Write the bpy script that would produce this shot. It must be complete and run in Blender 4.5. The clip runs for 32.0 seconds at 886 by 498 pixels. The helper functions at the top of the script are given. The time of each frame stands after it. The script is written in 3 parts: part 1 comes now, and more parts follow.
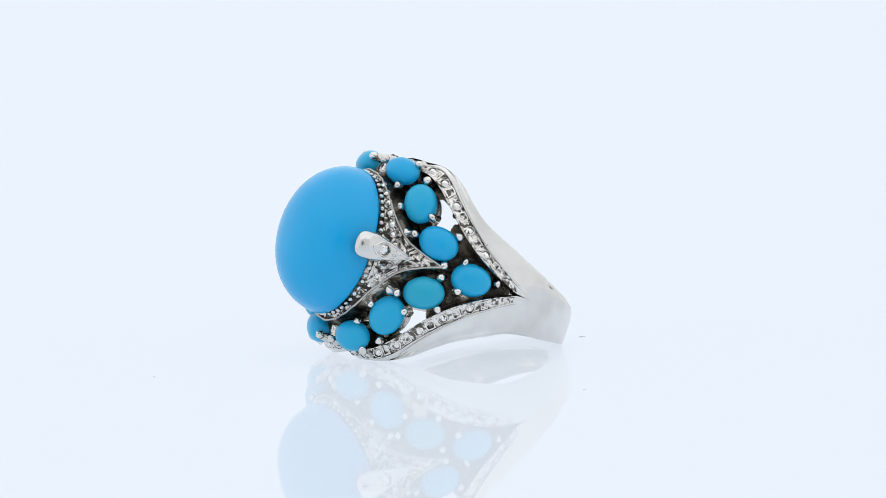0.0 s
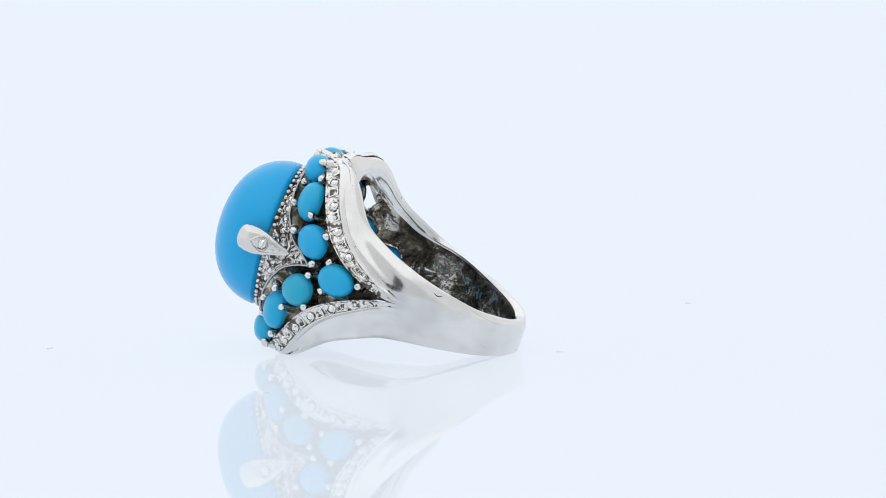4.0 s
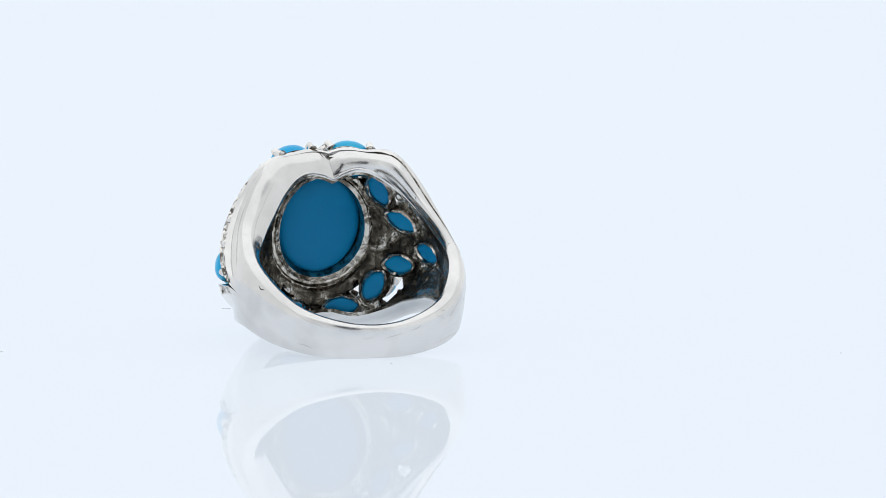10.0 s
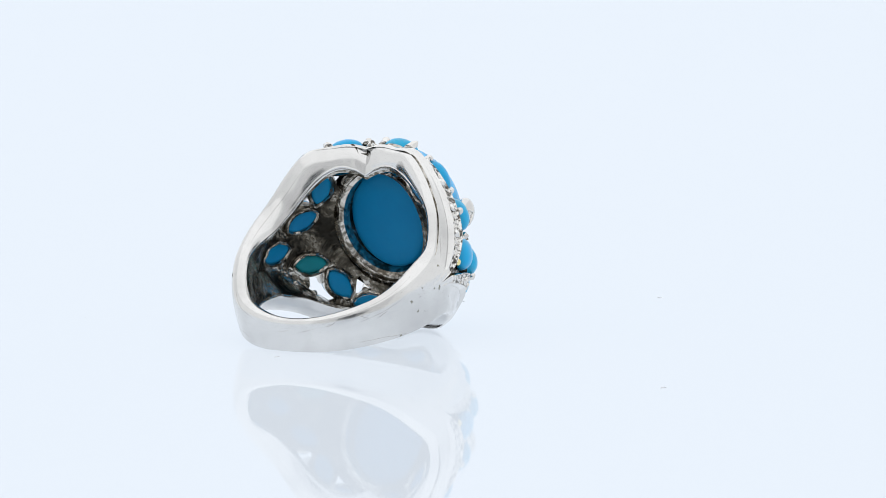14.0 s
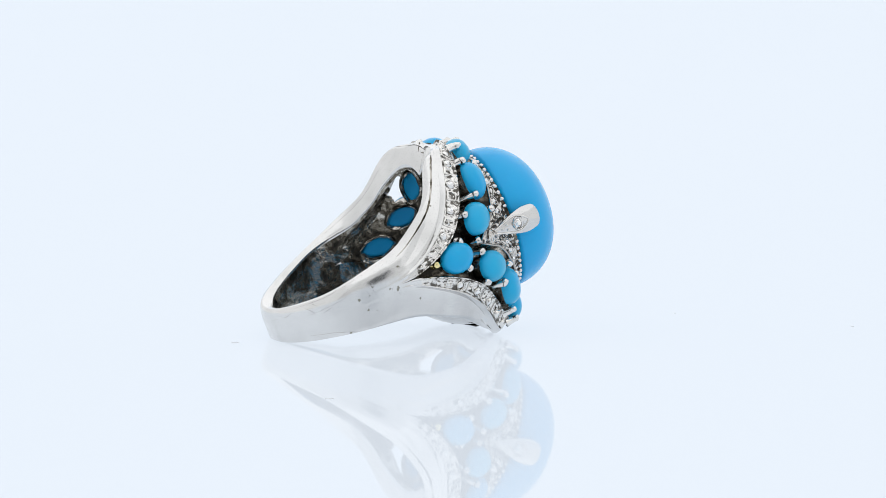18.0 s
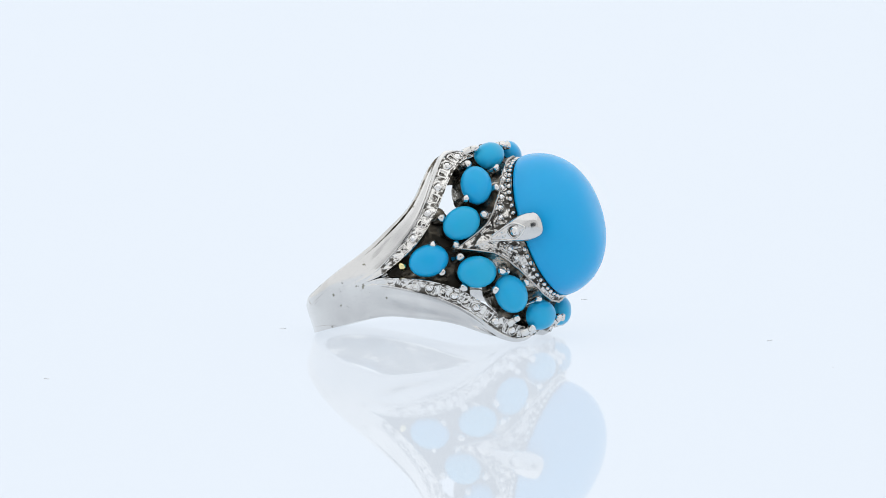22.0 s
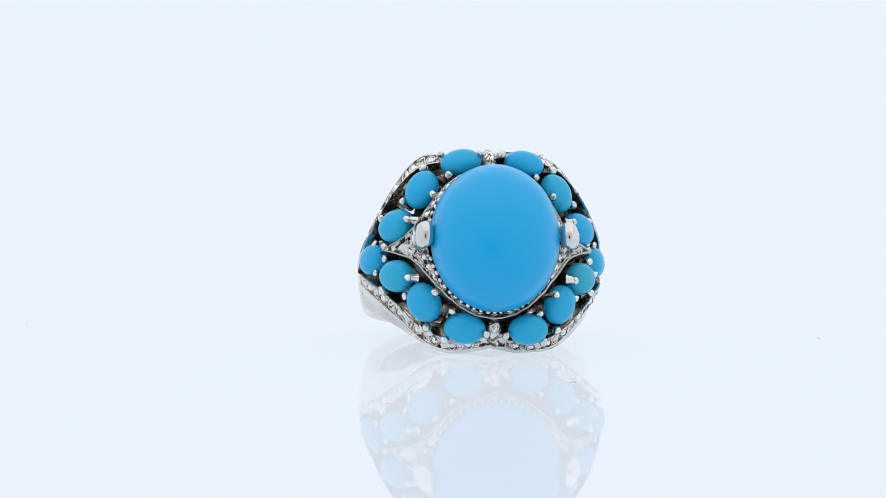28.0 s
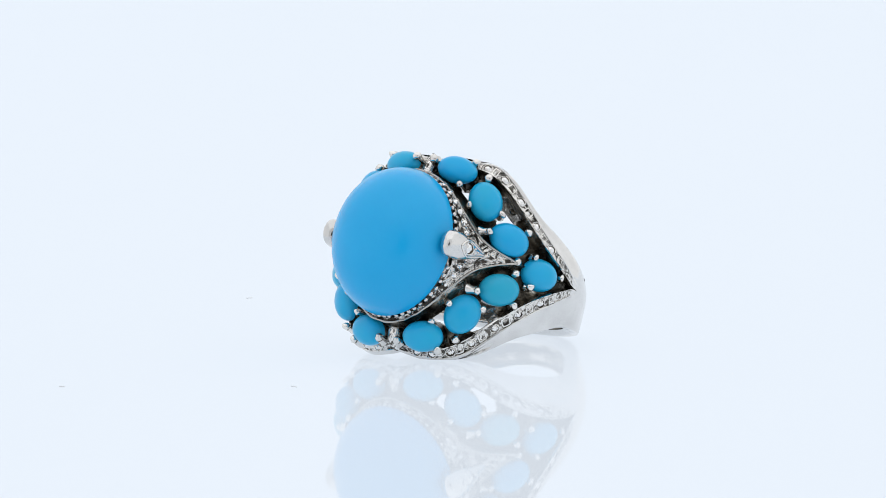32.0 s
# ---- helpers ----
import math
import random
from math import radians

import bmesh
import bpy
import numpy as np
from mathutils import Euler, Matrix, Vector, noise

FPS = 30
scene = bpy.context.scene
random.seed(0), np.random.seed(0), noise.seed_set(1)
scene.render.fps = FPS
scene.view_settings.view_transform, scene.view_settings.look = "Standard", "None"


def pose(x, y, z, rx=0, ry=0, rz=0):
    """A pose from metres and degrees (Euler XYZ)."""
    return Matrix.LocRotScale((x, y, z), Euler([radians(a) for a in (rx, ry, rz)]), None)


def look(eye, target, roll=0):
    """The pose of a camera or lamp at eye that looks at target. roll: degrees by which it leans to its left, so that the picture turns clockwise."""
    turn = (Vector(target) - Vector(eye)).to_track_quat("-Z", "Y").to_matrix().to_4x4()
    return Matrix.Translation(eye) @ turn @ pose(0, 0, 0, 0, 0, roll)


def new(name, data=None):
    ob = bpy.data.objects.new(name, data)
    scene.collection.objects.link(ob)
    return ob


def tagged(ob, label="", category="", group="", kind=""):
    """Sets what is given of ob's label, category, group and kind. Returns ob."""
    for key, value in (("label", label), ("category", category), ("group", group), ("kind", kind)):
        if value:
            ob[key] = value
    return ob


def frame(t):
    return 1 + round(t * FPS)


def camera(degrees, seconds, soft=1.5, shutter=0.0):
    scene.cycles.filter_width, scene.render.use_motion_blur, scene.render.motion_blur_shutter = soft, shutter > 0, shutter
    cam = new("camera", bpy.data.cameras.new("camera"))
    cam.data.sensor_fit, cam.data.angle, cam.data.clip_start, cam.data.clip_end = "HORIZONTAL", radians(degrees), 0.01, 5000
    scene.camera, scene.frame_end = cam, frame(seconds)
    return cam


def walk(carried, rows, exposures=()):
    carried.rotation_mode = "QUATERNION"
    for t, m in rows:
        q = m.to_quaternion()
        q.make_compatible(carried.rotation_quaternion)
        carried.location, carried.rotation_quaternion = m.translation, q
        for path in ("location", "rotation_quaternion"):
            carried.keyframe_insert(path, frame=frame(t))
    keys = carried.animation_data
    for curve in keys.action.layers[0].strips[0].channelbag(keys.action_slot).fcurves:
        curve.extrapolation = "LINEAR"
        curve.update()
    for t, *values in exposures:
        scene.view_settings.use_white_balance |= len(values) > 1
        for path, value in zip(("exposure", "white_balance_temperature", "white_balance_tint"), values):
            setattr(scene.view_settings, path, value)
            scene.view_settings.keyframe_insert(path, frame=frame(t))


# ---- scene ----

import functools
from math import sin, cos, pi, sqrt, hypot, atan2

# camera: a still long lens a little above a slowly turning display disc
cam = camera(11.07, 32.0, soft=0.8)
EYE = Vector((0.0, -0.43, 0.05191))
PAN, TILT, ROLL = radians(0.4212), radians(5.7676), 0.374
STILL = look(EYE, EYE + Vector((sin(PAN) * cos(TILT), cos(PAN) * cos(TILT), -sin(TILT))), -ROLL)
walk(cam, [(0.0, STILL), (32.0, STILL)], exposures=[(0.0, 0.0), (32.0, 0.0)])

TURN = 10.47778            # degrees a second, clockwise from above
RING_AT = (-0.0033220, -0.0094413)
RING_YAW = -149.93

# ------------------------------------------------------------------ light
world = bpy.data.worlds.new("studio")
scene.world = world
world.use_nodes = True
world.node_tree.nodes["Background"].inputs[0].default_value = (0.80, 0.88, 1.0, 1)
world.node_tree.nodes["Background"].inputs[1].default_value = 0.06


# ------------------------------------------------------------------ materials
def material(name):
    m = bpy.data.materials.new(name)
    m.use_nodes = True
    t = m.node_tree
    return m, t, t.nodes["Principled BSDF"], t.nodes.new("ShaderNodeTexCoord")


def noise_node(t, co, scale, detail=4.0, rough=0.6):
    n = t.nodes.new("ShaderNodeTexNoise")
    n.inputs["Scale"].default_value = scale
    n.inputs["Detail"].default_value = detail
    n.inputs["Roughness"].default_value = rough
    t.links.new(co.outputs["Object"], n.inputs["Vector"])
    return n


def ramp_node(t, source, stops):
    r = t.nodes.new("ShaderNodeValToRGB")
    while len(r.color_ramp.elements) < len(stops):
        r.color_ramp.elements.new(0.5)
    for e, (at, c) in zip(r.color_ramp.elements, stops):
        e.position = at
        e.color = (*c, 1) if len(c) == 3 else c
    t.links.new(source, r.inputs[0])
    return r


def bump_node(t, bsdf, source, strength, distance):
    b = t.nodes.new("ShaderNodeBump")
    b.inputs["Strength"].default_value = strength
    b.inputs["Distance"].default_value = distance
    t.links.new(source, b.inputs["Height"])
    t.links.new(b.outputs[0], bsdf.inputs["Normal"])
    return b


def engraved_material(name, base, dark, scale, depth, cut_at, soft_cut=0.10):
    """Hand-cut metal: bright ridges with darkened cuts between them."""
    m, t, b, co = material(name)
    b.inputs["Metallic"].default_value = 1.0
    b.inputs["Roughness"].default_value = 0.22
    cut = noise_node(t, co, scale, 3.0, 0.5)
    cut.inputs["Distortion"].default_value = 1.2
    col = ramp_node(t, cut.outputs[0], [(cut_at, dark), (cut_at + soft_cut, base)])
    t.links.new(col.outputs[0], b.inputs["Base Color"])
    bump_node(t, b, cut.outputs[0], depth, 0.0003)
    return m


def silver_material(name, base, rough, wear, bump, pitted=None):
    m, t, b, co = material(name)
    b.inputs["Metallic"].default_value = 1.0
    spots = noise_node(t, co, 1300.0, 4.0, 0.6)
    fine = noise_node(t, co, 3800.0, 3.0)
    wave = noise_node(t, co, 230.0, 2.0)
    patch = noise_node(t, co, 120.0, 3.0, 0.55)
    dark = (base[0] * wear, base[1] * wear * 0.97, base[2] * wear * 0.85)
    level = spots.outputs[0]
    if pitted:
        far = t.nodes.new("ShaderNodeVectorMath")
        far.operation = "DISTANCE"
        far.inputs[1].default_value = pitted
        t.links.new(co.outputs["Object"], far.inputs[0])
        near = t.nodes.new("ShaderNodeMapRange")
        near.inputs["From Min"].default_value = 0.002
        near.inputs["From Max"].default_value = 0.0062
        near.inputs["To Min"].default_value = -0.098
        near.inputs["To Max"].default_value = 0.0
        t.links.new(far.outputs["Value"], near.inputs["Value"])
        add = t.nodes.new("ShaderNodeMath")
        t.links.new(spots.outputs[0], add.inputs[0])
        t.links.new(near.outputs[0], add.inputs[1])
        level = add.outputs[0]
    pits = ramp_node(t, level, [(0.245, dark), (0.275, (1, 1, 1))])
    tone = ramp_node(t, patch.outputs[0], [(0.34, tuple(c * 0.84 for c in base)), (0.60, tuple(min(1, c * 1.12) for c in base))])
    mix = t.nodes.new("ShaderNodeMix")
    mix.data_type = "RGBA"
    mix.blend_type = "MULTIPLY"
    mix.inputs["Factor"].default_value = 1.0
    lie = t.nodes.new("ShaderNodeMapping")
    lie.inputs["Rotation"].default_value = (0.0, -0.33, 0.0)
    lie.inputs["Scale"].default_value = (0.10, 0.10, 1.0)
    t.links.new(co.outputs["Object"], lie.inputs["Vector"])
    streak = noise_node(t, co, 2600.0, 4.0, 0.7)
    t.links.new(lie.outputs[0], streak.inputs["Vector"])
    shade = ramp_node(t, streak.outputs[0], [(0.215, (0.6,) * 3), (0.25, (0.98,) * 3), (0.62, (1.0,) * 3)])
    worn = t.nodes.new("ShaderNodeMix")
    worn.data_type = "RGBA"
    worn.blend_type = "MULTIPLY"
    worn.inputs["Factor"].default_value = 1.0
    t.links.new(tone.outputs[0], worn.inputs["A"])
    t.links.new(shade.outputs[0], worn.inputs["B"])
    t.links.new(worn.outputs["Result"], mix.inputs["A"])
    t.links.new(pits.outputs[0], mix.inputs["B"])
    t.links.new(mix.outputs["Result"], b.inputs["Base Color"])
    ro = ramp_node(t, patch.outputs[0], [(0.35, (rough * 0.65,) * 3), (0.65, (rough * 1.35,) * 3)])
    t.links.new(ro.outputs[0], b.inputs["Roughness"])
    first = t.nodes.new("ShaderNodeBump")
    first.inputs["Strength"].default_value = 0.35
    first.inputs["Distance"].default_value = 0.0003
    t.links.new(wave.outputs[0], first.inputs["Height"])
    last = bump_node(t, b, fine.outputs[0], bump, 0.00003)
    t.links.new(first.outputs[0], last.inputs["Normal"])
    return m


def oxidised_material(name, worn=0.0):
    """Blackened metal; worn: how much further the bright metal shows through, well below zero for a copy painted as
    shaded.
    """
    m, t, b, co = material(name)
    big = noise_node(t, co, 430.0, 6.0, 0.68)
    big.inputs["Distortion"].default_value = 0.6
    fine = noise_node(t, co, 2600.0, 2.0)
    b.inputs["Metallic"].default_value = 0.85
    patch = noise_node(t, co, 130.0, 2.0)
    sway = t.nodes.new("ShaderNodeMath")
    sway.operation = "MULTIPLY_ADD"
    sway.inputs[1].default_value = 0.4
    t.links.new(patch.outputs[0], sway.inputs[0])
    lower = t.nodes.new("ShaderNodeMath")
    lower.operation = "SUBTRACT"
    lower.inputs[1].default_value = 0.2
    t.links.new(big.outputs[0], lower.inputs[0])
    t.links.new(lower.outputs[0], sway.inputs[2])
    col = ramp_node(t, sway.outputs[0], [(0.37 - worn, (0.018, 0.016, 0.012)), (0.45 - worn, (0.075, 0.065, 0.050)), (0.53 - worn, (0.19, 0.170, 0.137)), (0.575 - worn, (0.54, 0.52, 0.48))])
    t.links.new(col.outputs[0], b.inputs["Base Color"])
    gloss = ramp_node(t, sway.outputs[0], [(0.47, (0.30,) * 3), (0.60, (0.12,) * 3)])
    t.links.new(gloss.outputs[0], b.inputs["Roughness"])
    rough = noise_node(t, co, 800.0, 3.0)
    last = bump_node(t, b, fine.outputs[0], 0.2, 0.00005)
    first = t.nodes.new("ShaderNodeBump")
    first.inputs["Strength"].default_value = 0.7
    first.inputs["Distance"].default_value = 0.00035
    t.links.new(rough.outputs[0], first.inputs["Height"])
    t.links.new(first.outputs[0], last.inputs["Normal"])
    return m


def turquoise_material(name, a, c, rough):
    m, t, b, co = material(name)
    info = t.nodes.new("ShaderNodeObjectInfo")
    big = noise_node(t, co, 260.0, 3.0)
    mix = t.nodes.new("ShaderNodeMath")
    mix.operation = "ADD"
    mix.use_clamp = True
    half = t.nodes.new("ShaderNodeMath")
    half.operation = "MULTIPLY"
    half.inputs[1].default_value = 0.5
    t.links.new(info.outputs["Random"], half.inputs[0])
    sub = t.nodes.new("ShaderNodeMath")
    sub.operation = "SUBTRACT"
    sub.inputs[1].default_value = 0.25
    t.links.new(big.outputs[0], sub.inputs[0])
    t.links.new(half.outputs[0], mix.inputs[0])
    t.links.new(sub.outputs[0], mix.inputs[1])
    col = ramp_node(t, mix.outputs[0], [(0.1, a), (0.9, c)])
    t.links.new(col.outputs[0], b.inputs["Base Color"])
    b.inputs["Roughness"].default_value = rough
    b.inputs["IOR"].default_value = 1.5
    b.inputs["Specular IOR Level"].default_value = 0.35
    fine = noise_node(t, co, 1500.0, 3.0)
    bump_node(t, b, fine.outputs[0], 0.08, 0.00002)
    return m


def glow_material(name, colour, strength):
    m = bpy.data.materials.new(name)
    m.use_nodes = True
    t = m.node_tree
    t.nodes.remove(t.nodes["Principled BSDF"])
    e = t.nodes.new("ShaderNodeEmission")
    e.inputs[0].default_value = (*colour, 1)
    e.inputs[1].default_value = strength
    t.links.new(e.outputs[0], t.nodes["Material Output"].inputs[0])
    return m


def gloss_white_material(name, gloss, albedo, glow):
    m, t, b, co = material(name)
    t.nodes.remove(b)
    d = t.nodes.new("ShaderNodeBsdfDiffuse")
    g = t.nodes.new("ShaderNodeBsdfGlossy")
    x = t.nodes.new("ShaderNodeMixShader")
    big = noise_node(t, co, 14.0, 3.0)
    col = ramp_node(t, big.outputs[0], [(0.3, (albedo * 0.985,) * 3), (0.7, (albedo,) * 3)])
    t.links.new(col.outputs[0], d.inputs[0])
    g.inputs["Color"].default_value = (0.97, 0.97, 0.97, 1)
    g.inputs["Roughness"].default_value = 0.02
    x.inputs[0].default_value = gloss
    e = t.nodes.new("ShaderNodeEmission")      # added glow: holds the white even and thins the contact shadow
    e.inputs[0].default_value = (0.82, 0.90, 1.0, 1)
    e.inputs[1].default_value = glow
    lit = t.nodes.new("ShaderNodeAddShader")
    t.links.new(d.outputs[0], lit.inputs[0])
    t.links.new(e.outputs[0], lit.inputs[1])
    t.links.new(lit.outputs[0], x.inputs[1])
    t.links.new(g.outputs[0], x.inputs[2])
    t.links.new(x.outputs[0], t.nodes["Material Output"].inputs[0])
    return m


SILVER = silver_material("polished_white_gold", (0.655, 0.653, 0.648), 0.155, 0.66, 0.10, (-0.0123, -0.0104, 0.005))
PRONG = silver_material("prong_metal", (0.70, 0.69, 0.67), 0.15, 0.6, 0.08)
INNER = engraved_material("cast_inner_metal", (0.62, 0.59, 0.54), (0.15, 0.132, 0.105), 900.0, 0.5, 0.36, 0.22)
BEAD = silver_material("darkened_bead_metal", (0.46, 0.45, 0.43), 0.18, 0.4, 0.2)
GOLD = silver_material("yellowed_prong_metal", (0.80, 0.70, 0.36), 0.18, 0.7, 0.12)
RIM = engraved_material("engraved_rim_metal", (0.76, 0.75, 0.73), (0.12, 0.112, 0.10), 1500.0, 0.8, 0.405)
PAVE = engraved_material("pave_metal", (0.66, 0.645, 0.62), (0.05, 0.046, 0.04), 1300.0, 0.9, 0.44)
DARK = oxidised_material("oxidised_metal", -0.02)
# darker copy of DARK: shade between the stones, painted on the plate's front
SHADED_DARK = oxidised_material("shaded_oxidised_metal", -0.11)
BLUE = turquoise_material("turquoise", (0.004, 0.368, 0.75), (0.008, 0.392, 0.78), 0.25)
SMALL_BLUE = turquoise_material("small_turquoise", (0.006, 0.375, 0.74), (0.014, 0.405, 0.65), 0.28)
GREEN_BLUE = turquoise_material("greenish_turquoise", (0.010, 0.37, 0.62), (0.018, 0.385, 0.58), 0.28)
BACKING = turquoise_material("dark_underside", (0.002, 0.195, 0.44), (0.004, 0.250, 0.50), 0.42)       # the stones' undersides, coloured darker than their faces
GREEN_BACKING = turquoise_material("dark_green_underside", (0.004, 0.17, 0.20), (0.008, 0.23, 0.28), 0.42)
for underside in (BACKING, GREEN_BACKING):
    underside.node_tree.nodes["Principled BSDF"].inputs["Specular IOR Level"].default_value = 0.15
ACRYLIC = gloss_white_material("glowing_white_acrylic", 0.205, 0.12, 0.862)
GEM, gem_t, gem_b, gem_c = material("diamond")
gem_b.inputs["Base Color"].default_value = (0.80, 0.80, 0.80, 1)
gem_b.inputs["Metallic"].default_value = 0.9
gem_b.inputs["IOR"].default_value = 2.4
gem_b.inputs["Roughness"].default_value = 0.04
LINT, lint_t, lint_b, lint_c = material("lint_fibre")
lint_b.inputs["Base Color"].default_value = (0.72, 0.74, 0.77, 1)
lint_b.inputs["Roughness"].default_value = 0.8
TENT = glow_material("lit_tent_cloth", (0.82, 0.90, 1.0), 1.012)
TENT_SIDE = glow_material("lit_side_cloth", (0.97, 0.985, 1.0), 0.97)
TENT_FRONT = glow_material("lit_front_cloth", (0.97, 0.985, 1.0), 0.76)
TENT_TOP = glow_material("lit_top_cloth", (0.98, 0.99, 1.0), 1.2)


# ------------------------------------------------------------------ mesh helpers
def mesh_object(name, verts, faces, mats, smooth=True, slots=None, sharp=None):
    me = bpy.data.meshes.new(name)
    me.from_pydata([tuple(v) for v in verts], [], faces)
    for m in mats if isinstance(mats, (list, tuple)) else [mats]:
        me.materials.append(m)
    if slots:
        me.polygons.foreach_set("material_index", slots)
    bm = bmesh.new()
    bm.from_mesh(me)
    bmesh.ops.remove_doubles(bm, verts=bm.verts, dist=2e-6)
    bmesh.ops.recalc_face_normals(bm, faces=bm.faces)
    for f in bm.faces:
        f.smooth = smooth
    if smooth and sharp:
        for e in bm.edges:
            if len(e.link_faces) == 2 and e.calc_face_angle(0) > radians(sharp):
                e.smooth = False
    bm.to_mesh(me)
    bm.free()
    return new(name, me)


def part(name, verts, faces, mats, parent, label="", smooth=True, slots=None, sharp=50):
    ob = mesh_object(name, verts, faces, mats, smooth, slots, sharp)
    ob.parent = parent
    if label:
        tagged(ob, label)
    return ob


def lut(x, xs, ys):
    """A smooth curve through table values."""
    x = abs(x)
    n = len(xs)
    i = 0
    while i < n - 2 and x > xs[i + 1]:
        i += 1
    h = xs[i + 1] - xs[i]
    s = min(1.0, max(0.0, (x - xs[i]) / h))

    def slope(j):
        if j == 0:
            return (ys[1] - ys[0]) / (xs[1] - xs[0])
        if j == n - 1:
            return 0.0
        a = (ys[j] - ys[j - 1]) / (xs[j] - xs[j - 1])
        b = (ys[j + 1] - ys[j]) / (xs[j + 1] - xs[j])
        return 0.0 if a * b <= 0 else 2 * a * b / (a + b)
    m0, m1 = slope(i) * h, slope(i + 1) * h
    return ((2 * s ** 3 - 3 * s * s + 1) * ys[i] + (s ** 3 - 2 * s * s + s) * m0
            + (-2 * s ** 3 + 3 * s * s) * ys[i + 1] + (s ** 3 - s * s) * m1)


# The ring's own axes, in millimetres: u the way the big stone faces, v to one side, w along the finger.
# It lies on its side, pitched so that shank and head both touch the disc.
PITCH, LEAN = radians(19.0), radians(-1.5)


def lay(p):
    u, v, w = p
    v, w = v * cos(LEAN) - w * sin(LEAN), v * sin(LEAN) + w * cos(LEAN)
    w += 0.12
    return ((-8.2 + u * cos(PITCH) - w * sin(PITCH)) / 1000, v / 1000, (6.03 + u * sin(PITCH) + w * cos(PITCH)) / 1000)


def polar(phi, r, w):
    a = radians(phi)
    p = (phi + 180) % 360 - 180
    wide = 0.25 * max(0.0, min(1.0, (115 - p) / 30)) * max(0.0, sin(a))     # one side of the head stands out a little further
    return (r * cos(a), r * sin(a) + wide, w)


PHI = [0, 8, 20, 30, 40, 50, 60, 70, 80, 90, 97, 110, 125, 145, 180]
W_IN = [8.5, 8.8, 9.0, 8.6, 7.25, 5.3, 3.4, 2.0, 0.95, 0.2, 0, 0, 0, 0, 0]
W_LESS = [0, 0.15, 0.35, 0.45, 0.5, 0.5, 0.42, 0.3, 0.15, 0.05, 0, 0, 0, 0, 0]     # one side's rim is broader
W_OUT = [9.1, 9.35, 9.6, 9.4, 8.6, 6.8, 5.0, 3.4, 2.2, 1.1, 0.5, 0.3, 0.3, 0.3, 0.3]
W_EDGE = [9.05, 9.5, 9.75, 9.55, 8.95, 8.05, 6.85, 5.8, 5.0, 4.2, 3.7, 3.1, 2.6, 2.0, 1.6]
R_EDGE = [8.6, 8.75, 8.95, 8.95, 8.8, 8.75, 8.85, 9.1, 9.4, 9.75, 10.0, 10.5, 10.8, 11.2, 11.8]
R_OUT = [9.4, 9.45, 9.65, 9.85, 10.15, 10.65, 11.1, 11.2, 11.15, 11.1, 11.1, 11.15, 11.35, 11.8, 12.25]
R_HOLE = [6.8, 6.9, 7.1, 7.15, 7.2, 7.3, 7.5, 7.8, 8.1, 8.6, 8.9, 9.3, 9.7, 10.4, 11.0]
W_HOLE = [7.05, 7.5, 7.9, 7.6, 6.9, 6.1, 5.0, 4.2, 3.4, 3.0, 2.8, 2.6, 2.2, 1.7, 1.25]
R_IN = [8.2, 8.2, 8.4, 8.6, 8.9, 9.3, 9.6, 9.6, 9.5, 9.3, 9.1, 9.4, 9.8, 10.4, 11.0]
BUMP = [1, 1, 1, 1, 1, 1, 1, 1, 1, 0.6, 0, 0, 0, 0, 0]
SHIFT = [0, 0, 0, 0, 0, 0, 0, 0, 0, 0, 0, -0.18, -0.5, -0.88, -1.1]


@functools.lru_cache(maxsize=None)
def eased(table):
    """The table degree by degree, its kinks rounded off except in the notch at the head."""
    raw = np.array([lut(p, PHI, table) for p in range(181)])
    wide = np.concatenate([raw[20:0:-1], raw, raw[-2:-22:-1]])
    bell = np.exp(-(np.arange(-14, 15) / 5.0) ** 2)
    soft = np.convolve(wide, bell / bell.sum(), "same")[20:-20]
    mix = np.clip((np.arange(181) - 7) / 10.0, 0, 1)
    return raw + (soft - raw) * mix


def at(phi, table):
    p = (phi + 180) % 360 - 180
    q = min(abs(p), 179.999)
    curve = eased(tuple(table))
    k = int(q)
    value = float(curve[k] + (curve[k + 1] - curve[k]) * (q - k))
    return value - (at(p, W_LESS) * (1.0 if p < 0 else 0.5) if table is W_IN else 0.0)


def raised(phi, half):
    """How much further the jewelled rim stands along the finger and outwards; the four quarters are not alike."""
    p = (phi + 180) % 360 - 180
    along, out = ((0.5, 0.28) if p > 0 else (0.95, 0.15)) if half > 0 else ((0.1, 0.22) if p > 0 else (-0.1, 0.0))
    k = math.exp(-((abs(p) - 47) / 17) ** 2)
    less = 0.4 * math.exp(-((abs(p) - 23) / 11) ** 2) if half > 0 else 0.0
    return along * k - less, out * k


LIP = [0.1, 0.9, 1, 1, 1, 1, 1, 1, 1, 0.95, 0.9, 0.6, 0.3, 0.1, 0]
FLANK = [(0.0, 0.0), (0.03, 0.07), (0.07, 0.06), (0.11, 0.1), (0.22, 0.23), (0.36, 0.32), (0.5, 0.36), (0.64, 0.36), (0.78, 0.31), (0.89, 0.22), (0.96, 0.12), (1.0, 0.0)]


SKEW = [0, 0, 0, 0, 0, 0, 0, 0, -0.05, -0.12, -0.2, -0.3, -0.4, -0.45, -0.45]
CANT = [0.65, 0.65, 0.72, 0.8, 0.85, 0.8, 0.65, 0.42, 0.22, 0.06, 0, 0, 0, 0, 0]


